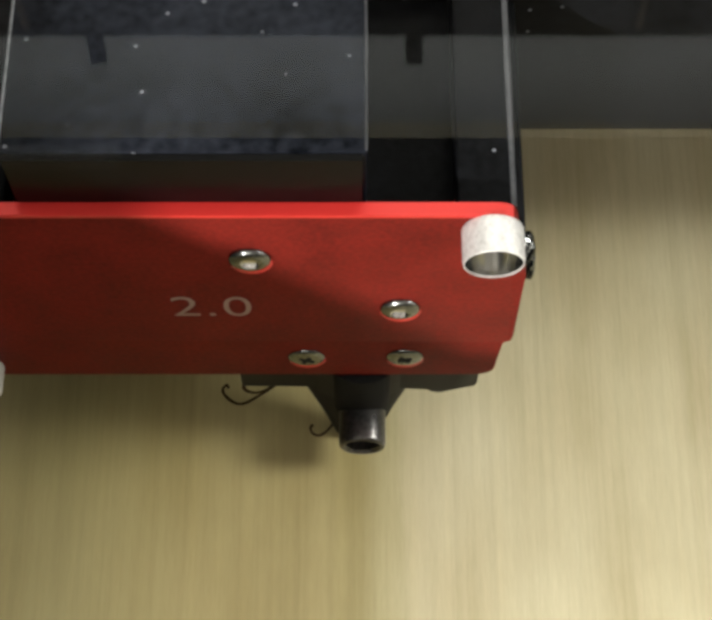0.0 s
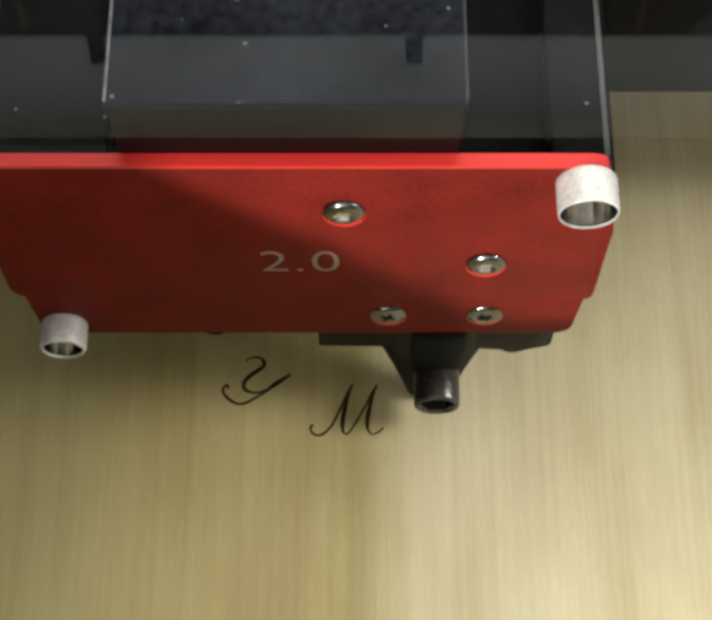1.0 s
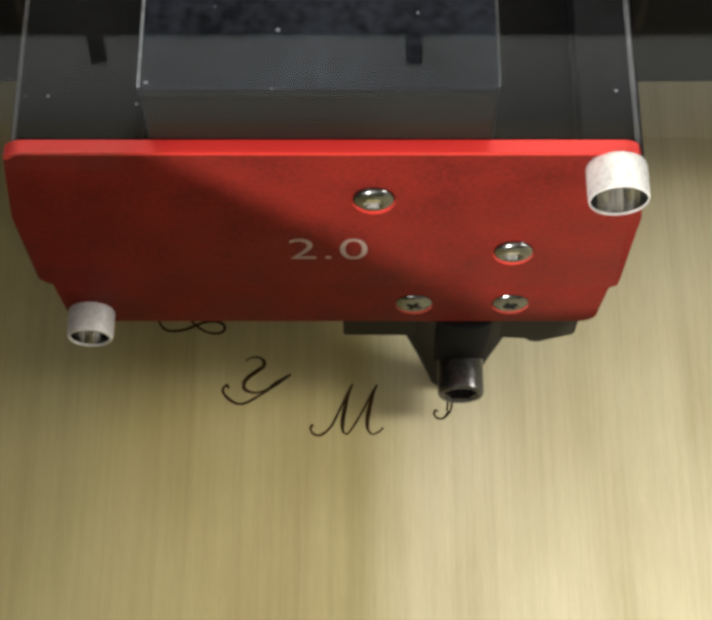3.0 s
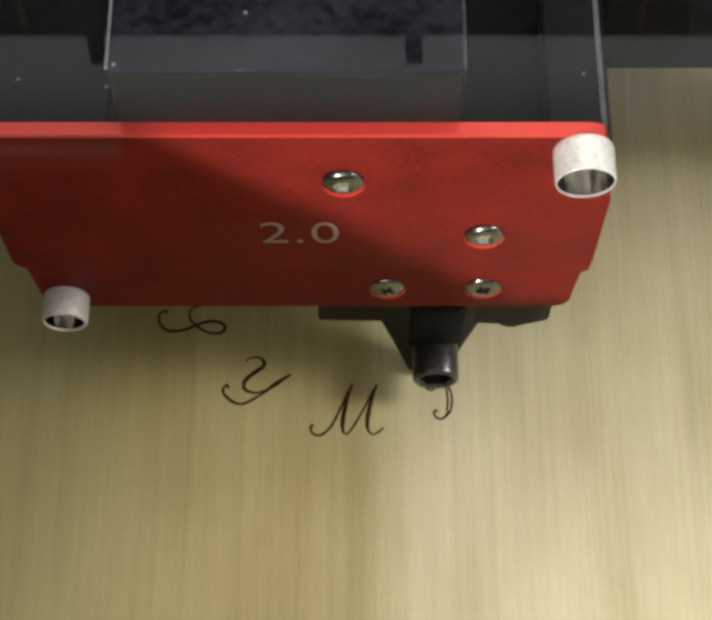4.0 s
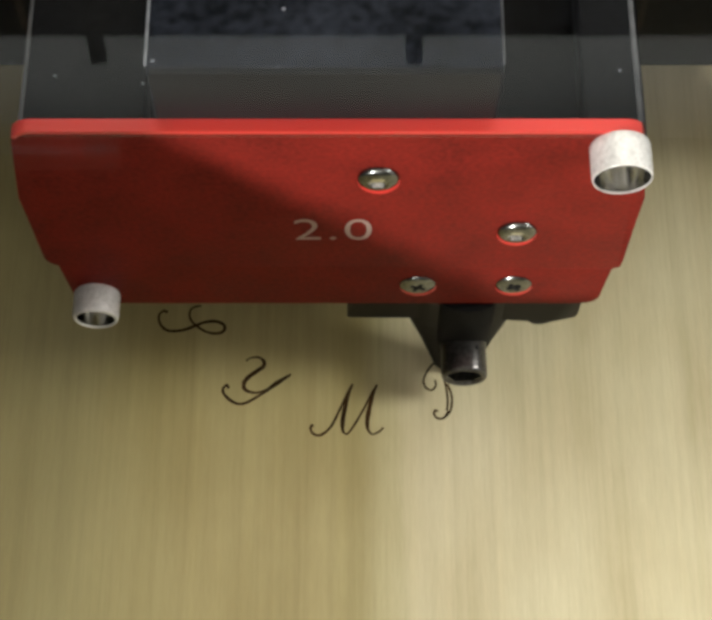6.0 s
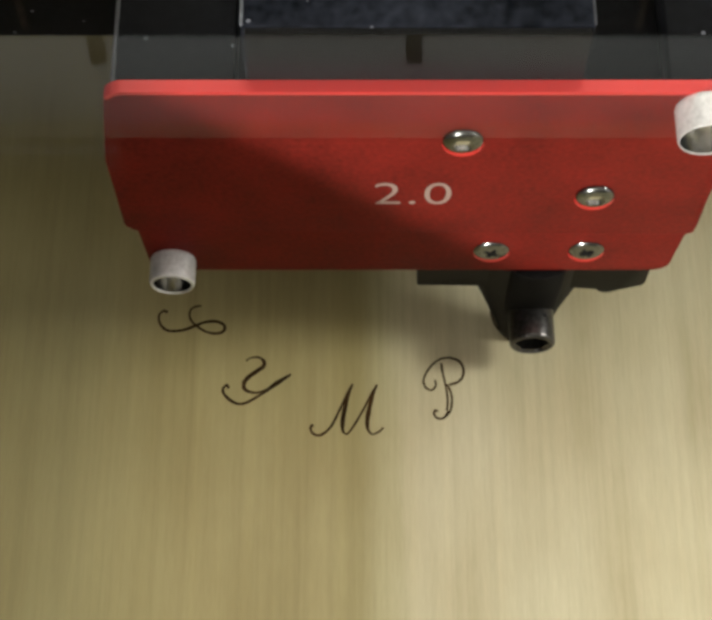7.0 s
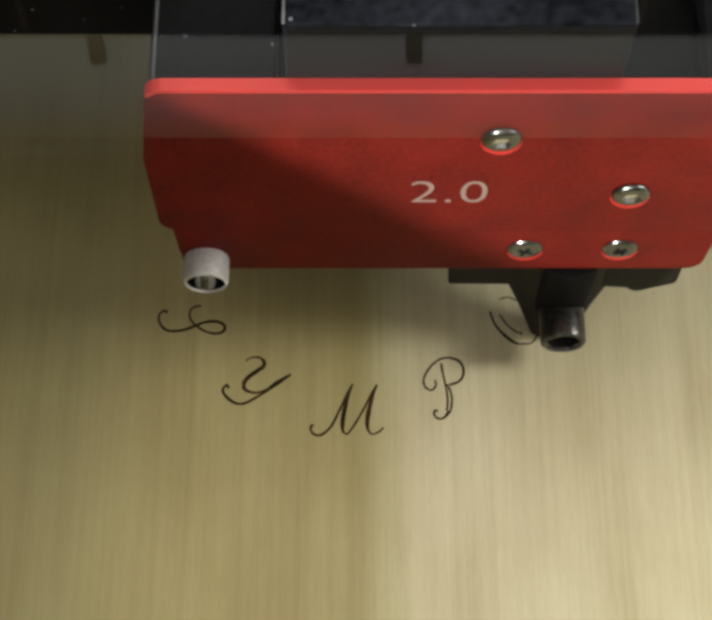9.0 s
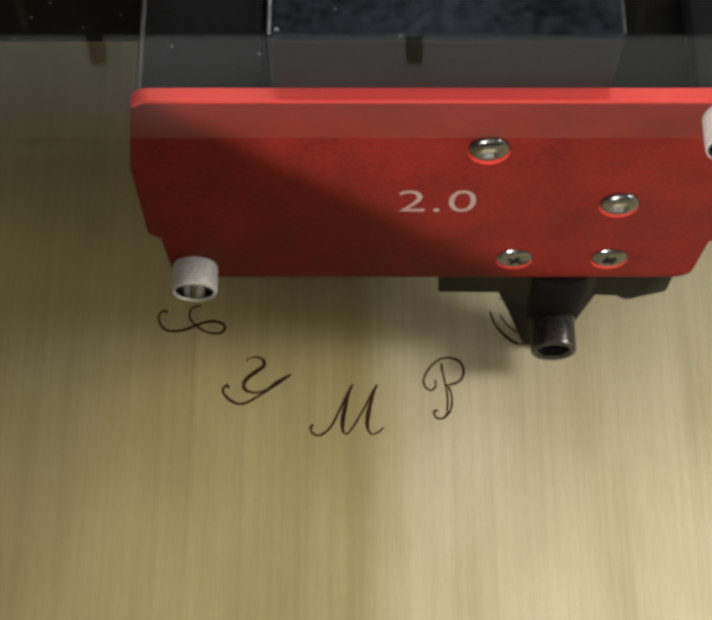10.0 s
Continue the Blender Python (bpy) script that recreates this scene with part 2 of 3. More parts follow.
# the room
for name, dims in (("floor", (-1500, 1500, -1500, 1500, -820, -780)), ("wall_north", (-1500, 1500, 1500, 1540, -780, 2400)),
                   ("wall_south", (-1500, 1500, -1540, -1500, -780, 2400)), ("wall_east", (1500, 1540, -1500, 1500, -780, 2400)),
                   ("wall_west", (-1540, -1500, -1500, 1500, -780, 2400)), ("ceiling", (-1500, 1500, -1500, 1500, 2400, 2440))):
    thing(name, box(*dims), WALL, "plain painted " + name.split("_")[0] + " of the room", name.split("_")[0], kind="structure", smooth=False)
legs = box(-690, -630, -690, -630, -780, -46)
for sx, sy in ((1, -1), (-1, 1), (1, 1)):
    legs = box(min(sx * 690, sx * 630), max(sx * 690, sx * 630), min(sy * 690, sy * 630), max(sy * 690, sy * 630), -780, -46, bm=legs)
thing("table_base", legs, TABLE, "four square legs that carry the table top", "table base", kind="structure", smooth=False)


# ---------------------------------------------------------------- shield of clear acrylic and the made-up lamp mirrored in it
def acrylic_shield():
    """A clear sheet; the narrow strip along part of its front edge mirrors less, to fit the view."""
    base = tagged(new("acrylic_shield"), "clear acrylic shield sheet over the laser head", "shield")
    for name, mat, x0, x1, y0, y1, z0, z1 in (("sheet", ACRYLIC, -260, 260, 53.7, 340, 170, 172), ("edge_strip", FAINT, -260, -15.6, 51.2, 53.65, 170, 172),
                                              ("edge_bead", BEAD, -260, -15.6, 51.2, 51.9, 172.01, 172.1)):
        ob = part(name, box(x0, x1, y0, y1, z0, z1), mat, base, smooth=False)
        ob.visible_shadow = False
    for x in (-255, 255):
        thing("shield_post", turned([(4, -4), (4, 170)], 20, (x, 320, 0), "z"), PANEL, "grey round post carrying the clear shield", "post", group="shield posts")


acrylic_shield()


# unseen lamp made up for the pale band in the shield, placed to fit the view
def mirrored_lamp():
    base = tagged(new("mirrored_lamp"), "made-up overhead lamp with a pale diffuser, mirrored in the shield", "strip light")
    base.location = (0, 0, 1.0)
    part("housing", box(-620, 620, 636, 900, 0, 60, 2), DARK, base, "black housing")
    part("diffuser", box(-620, 620, 470, 635, 0, 12, 2), DIFFUSER, base, "glowing pale diffuser")
    # clips and struts stand in for the dark and brown marks within the band
    for x, lean in ((-185, -14), (41, 0)):
        clip = part("clip", box(-6, 6, -21, 20, -4, -1, 0.5), DARK, base, "black clip")
        clip.matrix_basis = pose(x * MM, 0.630, 0, 0, 0, -lean)
    for x, lean in ((-241, 19), (206, -17)):
        strut = part("strut", box(-2.5, 2.5, -20, 22, -3, -1, 0.4), STRUT, base, "thin brown strut")
        strut.matrix_basis = pose(x * MM, 0.658, 0, 0, 0, lean)
    part("stem", turned([(8, 60), (8, 1400)], 16, (0, 760, 0), "z"), DARK, base, "black stem to the ceiling")


mirrored_lamp()


# ---------------------------------------------------------------- gantry beam
def gantry_beam():
    base = tagged(new("gantry_beam"), "black aluminium gantry beam behind the laser head", "gantry beam")
    part("profile", box(-240, 240, 40.8, 101, 35, 78, 1.0), BLACK, base)
    for x in (-243, 243):
        part("end_plate", box(min(x, x - 3 if x < 0 else x + 3), max(x, x - 3 if x < 0 else x + 3), 36, 106, 4, 82, 0.6), BLACK, base, "black end plate")
    return base


# ---------------------------------------------------------------- laser head
def hexagon(r, turn=0):
    return [(r * math.cos(radians(60 * i + turn)), r * math.sin(radians(60 * i + turn))) for i in range(6)]


def socket_head(bm, at, r, length, hole, depth, ripple=0.0, n=48, hexed=True):
    """A cap screw seen end on: knurled barrel, rounded rim, round-lipped hexagon socket."""
    prof = [(r * 0.97, 0)]
    steps = 6 if ripple else 2
    for k in range(steps):
        prof.append((r, 0.3 + (length - 1.0) * k / (steps - 1)))
    w = r - hole
    prof += [(r - 0.1 * w, length - 0.3 * w), (r - 0.35 * w, length - 0.05 * w), (r - 0.5 * w, length), (hole + 0.2 * w, length), (hole, length - 0.3)]
    own = bmesh.new()
    rings = []
    for k, (rr, a) in enumerate(prof):
        ring = []
        for i in range(n):
            w = 2 * math.pi * i / n
            q = rr
            if ripple and 1 <= k <= steps:
                q += ripple if (i + k) % 2 else -ripple
            ring.append(own.verts.new((at[0] + q * math.cos(w), at[1] - a, at[2] + q * math.sin(w))))
        rings.append(ring)
    for a in (length - 0.5, length - depth) if hexed else ():
        ring = []
        for i in range(n):
            w = 2 * math.pi * i / n
            s = (w % (math.pi / 3)) - math.pi / 6
            q = min(hole, hole * 0.93 * math.cos(math.pi / 6) / math.cos(s) * 1.06)
            ring.append(own.verts.new((at[0] + q * math.cos(w), at[1] - a, at[2] + q * math.sin(w))))
        rings.append(ring)
    for r0, r1 in zip(rings, rings[1:]):
        for i in range(n):
            j = (i + 1) % n
            own.faces.new((r0[i], r0[j], r1[j], r1[i]))
    own.faces.new(rings[0])
    if hexed:
        own.faces.new(rings[-1])
    return merge(bm, own)


def button_screw(at, r=2.95):
    """A domed screw head with a hexagon socket."""
    n = 36
    own = bmesh.new()
    rings = []
    prof = [(r, 0), (r, 0.35)] + [(r * math.cos(radians(a)), 0.35 + 0.95 * math.sin(radians(a))) for a in (15, 30, 45, 58)]
    for rr, a in prof:
        rings.append([own.verts.new((at[0] + rr * math.cos(2 * math.pi * i / n), at[1] - a, at[2] + rr * math.sin(2 * math.pi * i / n))) for i in range(n)])
    for a in (1.12, 1.0):
        ring = []
        for i in range(n):
            w = 2 * math.pi * i / n
            q = 1.55 * math.cos(math.pi / 6) / math.cos((w % (math.pi / 3)) - math.pi / 6)
            ring.append(own.verts.new((at[0] + q * math.cos(w), at[1] - a, at[2] + q * math.sin(w))))
        rings.append(ring)
    for r0, r1 in zip(rings, rings[1:]):
        for i in range(n):
            j = (i + 1) % n
            own.faces.new((r0[i], r0[j], r1[j], r1[i]))
    own.faces.new(rings[0])
    return own


def side_screw(at, x0, x1, r=3.7, n=72):
    """A cap screw lying on its side, with slanted knurling round its head."""
    own = bmesh.new()
    prof = [(2.2, x0, 0), (2.2, x1 - 3.0, 0), (r - 0.2, x1 - 2.95, 0)] + [(r, x1 - 2.8 + 0.4 * k, 1) for k in range(7)] + [(r - 0.4, x1, 0)]
    rings = []
    for k, (rr, x, cut) in enumerate(prof):
        ring = []
        for i in range(n):
            w = 2 * math.pi * i / n
            q = rr + (0.26 if ((i + 2 * k) // 3) % 2 else -0.12) * cut
            ring.append(own.verts.new((at[0] + x, at[1] + q * math.cos(w), at[2] + q * math.sin(w))))
        rings.append(ring)
    for r0, r1 in zip(rings, rings[1:]):
        for i in range(n):
            j = (i + 1) % n
            own.faces.new((r0[i], r0[j], r1[j], r1[i]))
    own.faces.new(rings[0])
    own.faces.new(rings[-1])
    return own


def cross_screw(at, r=2.9):
    """A low countersunk head with a cross recess."""
    n = 40
    own = bmesh.new()
    rings = []
    prof = [(r, 0), (r, 0.18), (r * 0.93, 0.42), (r * 0.75, 0.62)]
    for rr, a in prof:
        rings.append([own.verts.new((at[0] + rr * math.cos(2 * math.pi * i / n), at[1] - a, at[2] + rr * math.sin(2 * math.pi * i / n))) for i in range(n)])
    for a, k in ((0.70, 1.0), (0.1, 0.7)):
        ring = []
        for i in range(n):
            w = 2 * math.pi * i / n
            s = abs(((w + 0.35) % (math.pi / 2)) - math.pi / 4)
            q = k * (0.5 + 1.15 * max(0, 1 - (math.pi / 4 - s) / 0.30)) if s > math.pi / 4 - 0.30 else 0.5 * k
            ring.append(own.verts.new((at[0] + q * math.cos(w), at[1] - a, at[2] + q * math.sin(w))))
        rings.append(ring)
    for r0, r1 in zip(rings, rings[1:]):
        for i in range(n):
            j = (i + 1) % n
            own.faces.new((r0[i], r0[j], r1[j], r1[i]))
    own.faces.new(rings[0])
    own.faces.new(rings[-1])
    return own


def lettering(text, width, height, at, mat, parent, label):
    """Flat printed characters on the plate's face, of a given width and height."""
    curve = bpy.data.curves.new("lettering", "FONT")
    curve.body, curve.size, curve.extrude = text, 1.0, 0.0
    curve.space_character = 1.08
    curve.offset = -0.008
    tmp = new("lettering_curve", curve)
    bpy.context.view_layer.update()
    data = bpy.data.meshes.new_from_object(tmp.evaluated_get(bpy.context.evaluated_depsgraph_get()))
    bpy.data.objects.remove(tmp)
    xs, ys = [v.co.x for v in data.vertices], [v.co.y for v in data.vertices]
    x0, y0, kx, ky = min(xs), min(ys), width / (max(xs) - min(xs)), height / (max(ys) - min(ys))
    for v in data.vertices:
        v.co = Vector((at[0] + (v.co.x - x0) * kx, at[1], at[2] + (v.co.y - y0) * ky)) * MM
    data.materials.append(mat)
    ob = new("lettering", data)
    ob.parent = parent
    return tagged(ob, label)


def laser_head():
    head = tagged(new("laser_head"), "red-fronted black laser engraving head with steel screws", "laser head")
    outline = ([(-58.8, 43.0), (-58.8, 63.0)] + arc(-53.8, 78.2, 3.0, 172, 90) + arc(26.3, 78.2, 3.0, 90, 8)
               + [(31.8, 63.0), (32.0, 42.2)] + arc(30.9, 40.4, 0.8, 0, -90, 3) + [(30.2, 39.6)]
               + arc(27.2, 29.4, 3.0, 0, -90, 4) + arc(-53.2, 29.4, 3.0, 270, 180, 4) + [(-56.5, 41.0), (-57.4, 41.6), (-58.5, 42.0)])
    part("front_plate", prism(outline, 0, 2.0, 0.35, 3), RED, head, "red anodised front plate")
    # strip in the lit red paints the highlight along the plate's top
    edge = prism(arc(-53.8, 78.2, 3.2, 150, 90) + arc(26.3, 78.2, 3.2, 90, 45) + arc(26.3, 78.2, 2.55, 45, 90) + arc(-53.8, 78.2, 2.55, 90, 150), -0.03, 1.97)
    part("top_edge", edge, REDLIT, head, "red top edge, its highlight put into the colour")
    lettering("2.0", 11.7, 6.6, (-19.3, -0.04, 49.8), PAINT, head, "pale printed number 2.0")
    for at in ((-6.84, 0, 69.05), (14.28, 0, 52.75)):
        # seat shifted down so only its painted bright crescent shows below the screw
        part("lit_seat", turned([(3.0, 0.0), (2.9, 0.15), (2.5, 0.5)], 36, (at[0] + 0.12, 0, at[2] - 1.5)), REDLIT, head, "red screw seat, its bright crescent put into the colour")
        screw = part("button_screw", button_screw(at), STEEL, head, "domed steel screw")
        # socket lined in paler metal than the screw, to bring out its glint
        hexed = prism([(at[0] + x, at[2] + z) for x, z in hexagon(1.5)], -1.06, -0.62)
        bmesh.ops.delete(hexed, geom=[f for f in hexed.faces if f.normal.y < -0.9 or (len(f.verts) == 6 and f.calc_center_median().y < -1)], context="FACES")
        part("hex_socket", hexed, CUP, screw, "hexagon socket in brighter metal for its glint", smooth=False)
    for at in ((0, 0, 34.0), (15.5, 0, 34.1)):
        part("lit_seat", turned([(2.9, 0.0), (2.8, 0.12), (2.5, 0.35)], 36, (at[0] + 0.1, 0, at[2] - 1.15)), REDLIT, head, "red screw seat, its bright crescent put into the colour")
        screw = part("cross_screw", cross_screw(at), STEEL, head, "flat steel cross-head screw")
        # black cross standing slightly proud, in place of the shade inside the recess
        slot = prism([(-1.25, -0.34), (-0.34, -0.34), (-0.34, -1.25), (0.34, -1.25), (0.34, -0.34), (1.25, -0.34),
                      (1.25, 0.34), (0.34, 0.34), (0.34, 1.25), (-0.34, 1.25), (-0.34, 0.34), (-1.25, 0.34)], -0.74, -0.3)
        bmesh.ops.rotate(slot, cent=(0, 0, 0), matrix=Matrix.Rotation(radians(28 + at[0] * 2), 3, "Y"), verts=slot.verts)
        bmesh.ops.translate(slot, vec=at, verts=slot.verts)
        part("cross_shade", slot, RUBBER, screw, "raised dark cross for the shaded slot")
    for at, r, length, hole in (((25.9, 0, 77.8), 4.05, 5.4, 3.86), ((-52.25, 0, 30.8), 3.65, 4.9, 3.1)):
        knob = part("thumb_screw", socket_head(None, at, r, length, hole, 1.2, 0.11, 56, False), KNURL, head, "knurled silver cap screw")
        cup = turned([(hole, length - 0.29), (hole * 0.99, length - 0.9), (hole * 0.97, length - 2.6), (hole * 0.85, length - 4.4), (hole * 0.3, length - 4.7)], 36, at)
        bmesh.ops.delete(cup, geom=[f for f in cup.faces if len(f.verts) > 4 and f.calc_center_median().y < at[1] - length + 1.5], context="FACES")
        part("socket", cup, CUP, knob, "polished steel socket")
    # housing behind the plate
    part("housing", box(-57.3, 31.0, 2.0, 40.5, 28, 73.0, 0.8), BLACK, head, "black housing")
    part("side_rail", box(-55.8, -38.8, 2.05, 40.5, 73.9, 79.6, 0.6), BLACK, head, "black raised housing edge")
    part("side_rail", box(21.2, 29.0, 2.05, 40.5, 73.9, 79.6, 0.6), BLACK, head, "black raised housing edge")
    lid = part("lid", box(-37.2, 9.2, 3.1, 40.5, 73.9, 92.4, 0.5), LID, head, "black raised lid")
    part("lid_front", box(-36.6, 8.6, 2.06, 3.06, 80.0, 92.0), GLOSS, lid, "glossy black front of the lid", smooth=False)
    # thin pale strips paint the light caught by the lid and housing edges
    part("lid_glint", box(-37.32, -36.86, 3.2, 40.4, 91.9, 92.5, 0.2, 1), EDGEGLINT, lid, "painted highlight along the lid's left edge")
    part("lid_glint", box(8.9, 9.3, 3.4, 40.4, 91.9, 92.48, 0.18, 1), DIMGLINT, lid, "dim painted highlight along the lid's right edge")
    part("rail_glint", box(-55.9, -55.2, 2.4, 40.4, 79.1, 79.7, 0.2, 1), DIMGLINT, head, "dim painted highlight along the housing edge")
    part("rail_glint", box(28.2, 29.1, 2.4, 40.4, 79.1, 79.7, 0.2, 1), DIMGLINT, head, "dim painted highlight along the housing edge")
    part("side_screw", side_screw((0, 17.5, 35), 28.3, 36.6), STEEL, head, "knurled steel side screw")
    # mounting strip, laser cone, collar and focus screw below the plate
    strip = prism([(-11.5, 36), (-11.5, 16.6), (-11.1, 16.1), (14.5, 16.0), (15.5, 15.0), (20.0, 15.0), (20.6, 13.6), (21.5, 13.1), (22.6, 13.2), (23.6, 14.6), (25.4, 15.2), (27.8, 16.2), (28.2, 17.4), (28.2, 36)], 2.1, 4.6, 0.25, 2)
    part("mount_strip", strip, DUCT, head, "dark plastic mounting strip")
    cone = turned([(9.4, 24), (9.4, 14.5), (9.0, 13.4), (6.6, 8.2), (4.3, 2.4), (3.9, 1.2), (3.3, 0.7), (2.2, 0.7), (2.0, 2.0)], 44, (8.0, 0, 0), "z")
    for v in cone.verts:
        v.co.y = 4.6 + 0.42 * v.co.y - 0.36 * (14 - min(v.co.z, 14))
    part("laser_cone", cone, DUCT, head, "dark cone of the laser")
    collar = turned([(4.3, 9.0), (4.7, 9.6), (4.7, 25.0), (4.4, 25.6)], 40, (8.8, 0, 0), "z")
    for v in collar.verts:
        v.co.y = 1.1 + 0.5 * v.co.y
    part("collar", collar, RUBBER, head, "black rubber collar")
    part("focus_screw", socket_head(None, (8.9, 1.2, 9.8), 4.0, 7.8, 3.05, 3.6), BLUED, head, "blackened steel socket screw")
    return head


beam = gantry_beam()
head = laser_head()


# ---------------------------------------------------------------- engraved letters
def smooth_line(points, per=6):
    pts = [Vector((x, y, 0)) for x, y in points]
    ext = [pts[0] * 2 - pts[1]] + pts + [pts[-1] * 2 - pts[-2]]
    out = []
    for i in range(1, len(ext) - 2):
        a, b, c, d = ext[i - 1:i + 3]
        for k in range(per):
            t = k / per
            out.append(0.5 * (2 * b + (c - a) * t + (2 * a - 5 * b + 4 * c - d) * t * t + (3 * b - a - 3 * c + d) * t ** 3))
    return out + [pts[-1]]


def stroke(bm, line, thin, thick):
    """A burnt line with a swelling middle: a low ridge set into the sheet."""
    rows = []
    n = len(line)
    for i, p in enumerate(line):
        d = (line[min(i + 1, n - 1)] - line[max(i - 1, 0)]).normalized()
        s = Vector((-d.y, d.x, 0))
        w = (thin + (thick - thin) * math.sin(math.pi * i / max(n - 1, 1)) ** 2) / 2 * (1 + 0.25 * noise.noise(p * 1.7))
        rows.append([bm.verts.new(p + s * w + Vector((0, 0, -0.25))), bm.verts.new(p + s * w + Vector((0, 0, 0.015))),
                     bm.verts.new(p - s * w + Vector((0, 0, 0.015))), bm.verts.new(p - s * w + Vector((0, 0, -0.25)))])
    for a, b in zip(rows, rows[1:]):
        for i in range(3):
            bm.faces.new((a[i], a[i + 1], b[i + 1], b[i]))
    bm.faces.new(rows[0])
    bm.faces.new(rows[-1][::-1])
    return bm


LETTERS = {
    "S": [([(-34.8, 118.7), (-35.0, 118.3), (-35.4, 118.7), (-36.2, 118.0), (-36.3, 116.8), (-35.6, 115.4), (-34.3, 114.6), (-32.0, 114.7), (-30.0, 115.4), (-27.9, 116.3),
            (-25.8, 116.5), (-24.3, 115.8), (-24.2, 114.7), (-25.3, 114.1), (-27.2, 114.3), (-29.1, 115.4), (-30.4, 116.8), (-30.7, 118.2), (-30.1, 119.3), (-28.6, 119.7)], 0.35, 0.6)],
    "Y": [([(-20.0, 108.6), (-19.2, 109.2), (-17.7, 109.3), (-16.8, 108.6), (-16.8, 107.6), (-18.0, 106.6), (-19.4, 105.5), (-20.2, 104.4), (-20.2, 103.3), (-19.3, 102.6),
            (-17.9, 102.4), (-16.5, 102.9), (-15.1, 103.7)], 0.3, 0.85),
          ([(-11.9, 105.9), (-13.9, 104.4), (-15.9, 102.9), (-18.3, 101.3), (-19.9, 100.4), (-21.4, 100.3), (-22.8, 101.1), (-23.8, 102.2), (-24.0, 103.2), (-23.3, 103.9), (-23.0, 103.2)], 0.5, 0.55),
          ([(-11.8, 106.0), (-13.4, 104.9), (-15.1, 103.7), (-16.8, 102.4)], 0.4, 0.9)],
    "M": [([(-7.6, 95.9), (-7.9, 96.2), (-8.1, 95.4), (-7.4, 94.4), (-6.1, 94.4), (-4.5, 95.9), (-3.2, 98.5), (-1.6, 102.2), (-0.6, 104.1)], 0.4, 0.5),
          ([(-0.6, 104.1), (-1.3, 102.2), (-2.0, 99.4), (-2.4, 96.8), (-2.3, 95.0), (-1.6, 94.4)], 0.35, 0.85),
          ([(-1.6, 94.4), (-0.5, 95.9), (1.3, 99.1), (2.8, 102.2), (3.8, 104.0)], 0.35, 0.45),
          ([(3.8, 104.0), (3.1, 102.0), (2.4, 99.4), (2.0, 96.8), (2.2, 95.2), (2.9, 94.4)], 0.35, 0.85),
          ([(2.9, 94.4), (3.9, 94.8), (4.9, 95.7)], 0.35, 0.4)],
}
for letter, strokes in LETTERS.items():
    bm = bmesh.new()
    for points, thin, thick in strokes:
        stroke(bm, smooth_line(points), thin, thick)
    thing("engraved_letter", bm, BURNT, "script capital " + letter + " burnt dark into the pale wood", "engraved letter", group="engraved letters", smooth=False)

# letters that are burnt while we watch: (points, thin, thick, seconds of the first and the last piece)
GROWING = {
    "P": [([(15.5, 108.2), (15.7, 106.4), (16.2, 103.7), (16.5, 101.1), (16.3, 98.9)], 0.35, 0.5, 1.1, 1.9),
          ([(16.6, 98.9), (15.8, 97.6), (14.6, 97.5), (14.0, 98.3), (14.2, 99.0), (14.7, 98.8)], 0.4, 0.5, 1.9, 2.3),
          ([(16.5, 104.1), (17.2, 102.0), (17.2, 100.2), (16.8, 98.7), (15.8, 97.6)], 0.35, 0.5, 2.3, 2.8),
          ([(14.3, 104.9), (14.4, 103.7), (13.6, 102.9), (12.6, 103.3)], 0.35, 0.4, 2.9, 3.6),
          ([(12.6, 103.3), (12.2, 104.6), (12.7, 106.2), (13.9, 107.9), (15.4, 109.0), (17.0, 109.3)], 0.35, 0.45, 4.1, 4.8),
          ([(17.0, 109.3), (18.7, 108.6), (19.5, 107.1), (19.2, 105.3), (18.1, 104.3), (16.9, 104.0)], 0.35, 0.7, 4.9, 6.1)],
    "O": [([(24.8, 118.5), (25.1, 117.2), (25.7, 115.6), (26.7, 114.2), (27.8, 113.0), (29.2, 112.0)], 0.3, 0.42, 6.55, 6.95),
          ([(24.7, 118.5), (25.3, 116.5), (26.2, 115.0), (27.3, 113.8), (28.6, 112.7), (29.6, 112.1)], 0.3, 0.42, 7.0, 7.3),
          ([(26.5, 117.9), (27.3, 116.5), (28.2, 115.4), (29.3, 114.5), (30.6, 114.0)], 0.32, 0.36, 7.4, 7.8),
          ([(26.6, 120.9), (27.1, 121.2), (28.3, 121.4), (29.8, 120.7)], 0.28, 0.28, 7.9, 8.2),
          ([(29.2, 112.0), (30.6, 112.0), (31.9, 112.1), (32.8, 112.9)], 0.3, 0.36, 8.5, 8.9),
          ([(32.8, 112.9), (33.2, 114.0), (33.1, 115.6), (32.3, 117.2), (31.2, 118.9), (29.8, 120.7)], 0.3, 0.34, 8.9, 9.25)],
}


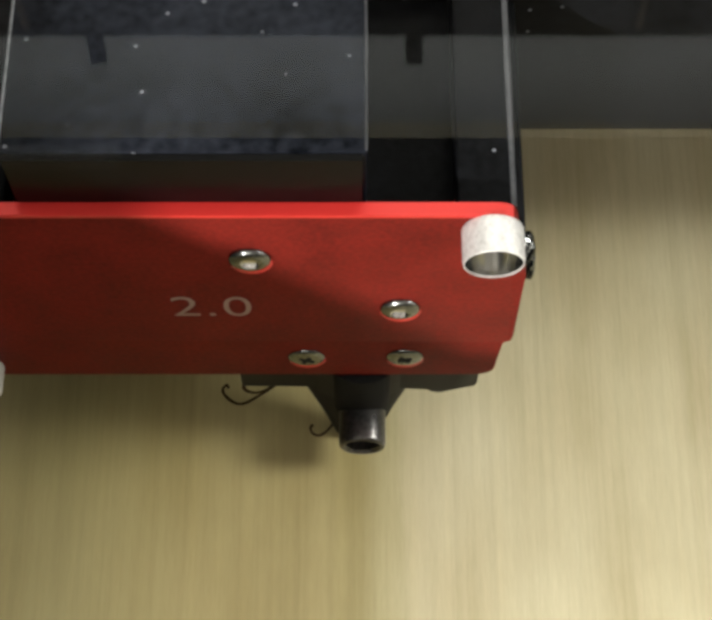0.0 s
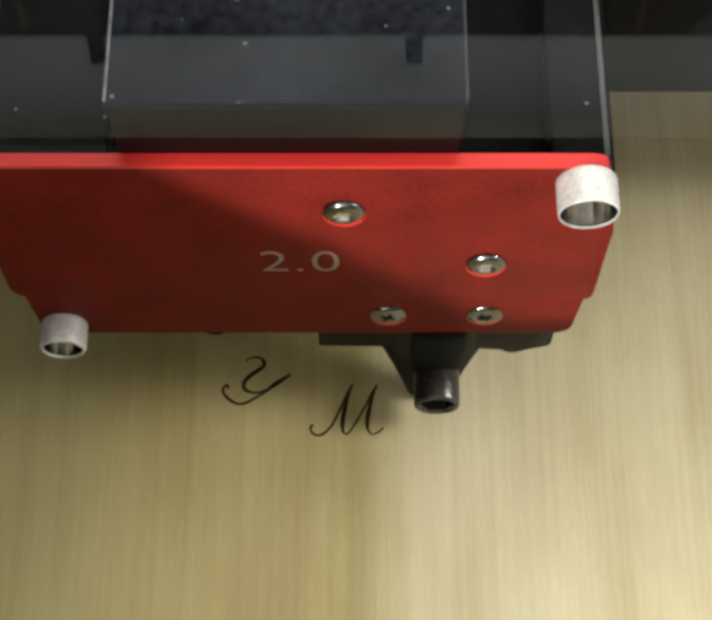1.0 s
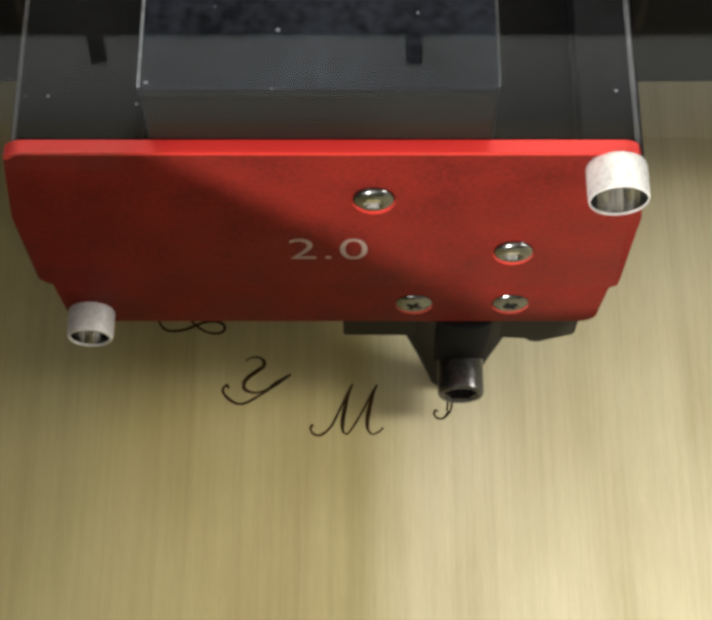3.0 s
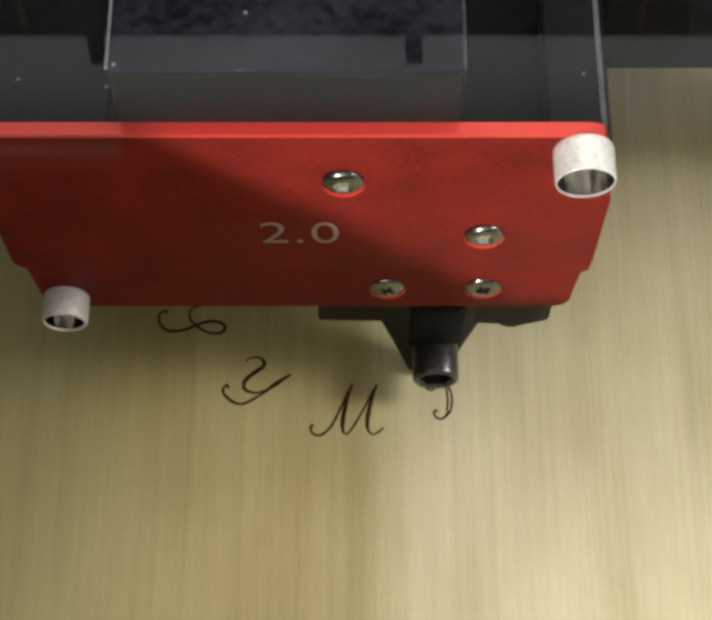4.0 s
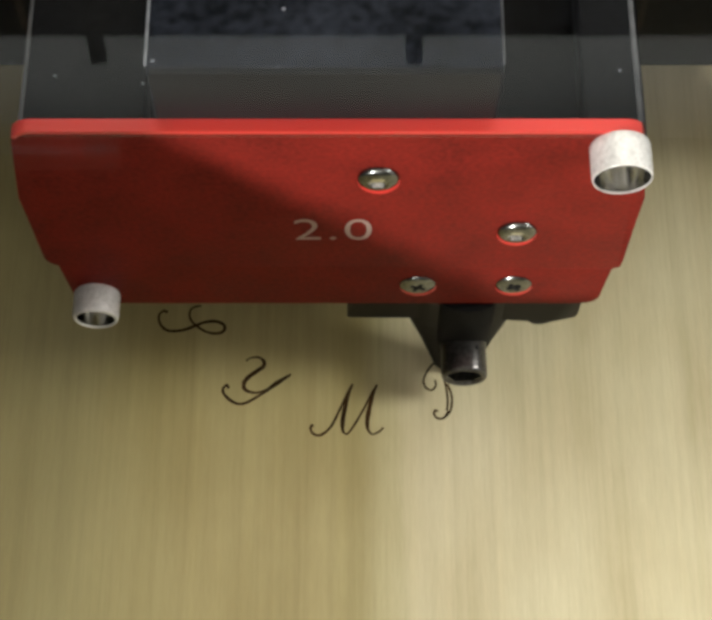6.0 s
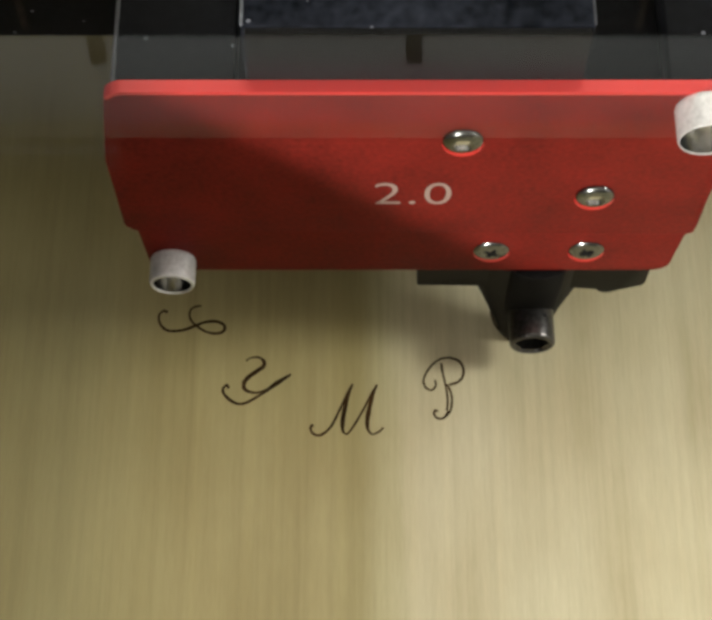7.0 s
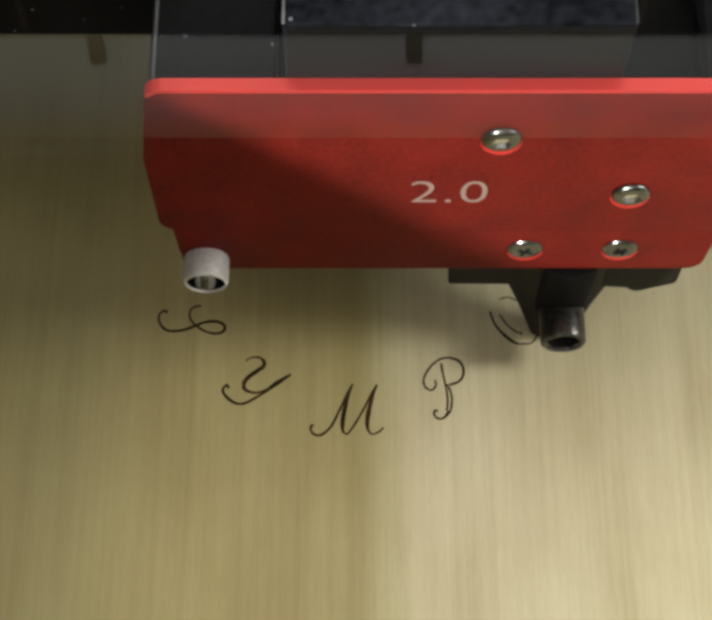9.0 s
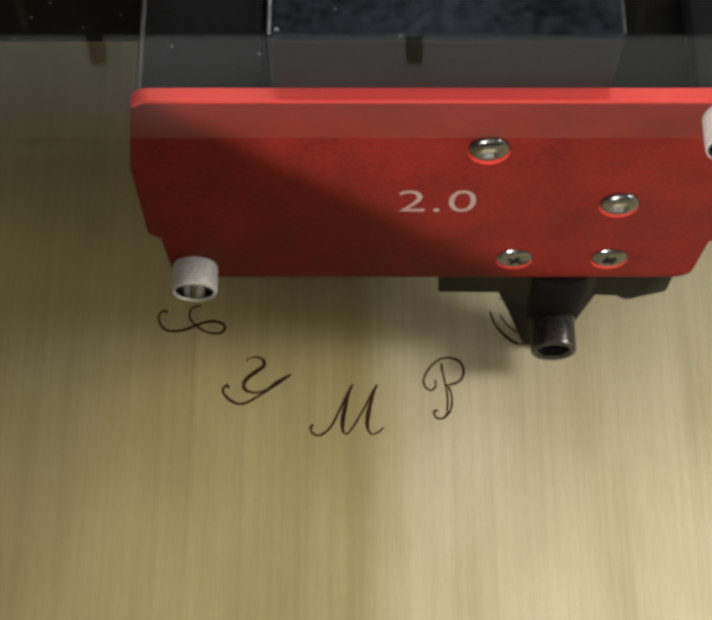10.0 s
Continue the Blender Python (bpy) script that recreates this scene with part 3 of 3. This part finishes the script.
def growing_letters():
    rising = []
    for letter, strokes in GROWING.items():
        base = tagged(new("engraved_letter"), "script capital " + letter + " being burnt dark into the pale wood", "engraved letter", "engraved letters")
        for points, thin, thick, first, last in strokes:
            line = smooth_line(points, 8)
            count = max(2, (len(line) - 1) // 6)
            cut = [round(k * (len(line) - 1) / count) for k in range(count + 1)]
            for k in range(count):
                bm = stroke(bmesh.new(), line[cut[k]:cut[k + 1] + 1], (thin + thick) / 2, (thin + thick) / 2)
                rising.append((part("burnt_stroke", bm, BURNT, base, smooth=False), first + (last - first) * k / (count - 1)))
    return rising


RISING = growing_letters()

# ---------------------------------------------------------------- movement
# seconds, head's place across and along, in millimetres
HEAD = [
    (0, -7.8, 95.1), (0.1, -7.2, 101.0), (0.2, -9.2, 97.4), (0.3, -9.0, 97.9), (0.4, 6.1, 103.0), (0.5, 6.3, 104.5), 
    (0.6, 6.2, 103.7), (0.7, 5.5, 102.6), (0.8, 4.1, 103.0), (0.9, 4.1, 102.8), (1, 5.1, 102.5), (1.1, 6.6, 102.4), 
    (1.2, 8.5, 97.8), (1.3, 7.6, 96.5), (1.4, 6.5, 96.0), (1.5, 5.7, 97.3), (1.6, 6.5, 97.7), (1.7, 6.6, 97.6), 
    (1.8, 5.7, 97.4), (1.9, 6.3, 96.3), (2, 7.7, 96.5), (2.1, 9.0, 97.9), (2.2, 8.0, 96.9), (2.3, 8.6, 100.3), 
    (2.4, 9.4, 100.3), (2.5, 9.3, 98.9), (2.6, 9.1, 98.1), (2.7, 9.3, 99.5), (3.8, 8.9, 109.5), (3.9, 7.5, 109.4), 
    (4, 5.0, 107.3), (4.1, 3.9, 105.1), (4.2, 4.0, 103.8), (4.3, 3.9, 104.5), (4.4, 4.2, 105.6), (4.5, 5.9, 108.4), 
    (4.6, 8.5, 109.1), (4.7, 10.2, 109.3), (4.8, 11.4, 108.8), (4.9, 12.4, 107.0), (5, 12.2, 105.9), (5.1, 10.7, 104.3), 
    (5.2, 9.4, 104.0), (6.3, 10.9, 108.8), (6.4, 14.4, 110.5), (6.5, 18.7, 119.2), (6.6, 21.1, 115.1), (6.7, 19.3, 117.8), 
    (6.8, 18.7, 118.6), (6.9, 18.4, 119.5), (7, 22.1, 114.0), (7.1, 20.9, 114.9), (7.2, 18.4, 119.2), (7.3, 18.4, 120.6), 
    (7.4, 18.4, 119.8), (7.5, 21.0, 119.0), (7.6, 25.1, 115.4), (7.7, 21.1, 118.9), (7.8, 20.0, 121.1), (7.9, 20.2, 122.5), 
    (8, 21.3, 123.1), (8.1, 23.7, 122.2), (8.2, 27.8, 117.4), (8.3, 27.7, 114.6), (8.4, 27.0, 113.8), (8.5, 25.7, 113.4), 
    (8.6, 23.4, 113.9), (8.7, 23.0, 114.3), (8.8, 25.4, 113.3), (8.9, 26.6, 113.7), (9, 27.6, 114.3), (9.1, 28.1, 116.3), 
    (9.2, 24.0, 122.1), (9.3, 21.7, 123.1), (9.4, 20.5, 122.8), (9.5, 19.9, 121.4), (9.6, 20.3, 120.1), (9.7, 20.0, 121.2), 
    (9.8, 26.2, 112.9), (9.9, 27.2, 113.7), (10, 25.8, 112.7),
]


def motions():
    walk(head, [(t, pose(x * MM, y * MM, 0)) for t, x, y in HEAD])
    walk(beam, [(t, pose(0, y * MM, 0)) for t, x, y in HEAD])
    # each piece of a burnt line comes up through the surface as the laser passes
    for ob, t in RISING:
        walk(ob, [(0.0, pose(0, 0, -0.6 * MM)), (t - 0.04, pose(0, 0, -0.6 * MM)), (t + 0.04, pose(0, 0, 0)), (10.0, pose(0, 0, 0))])


motions()
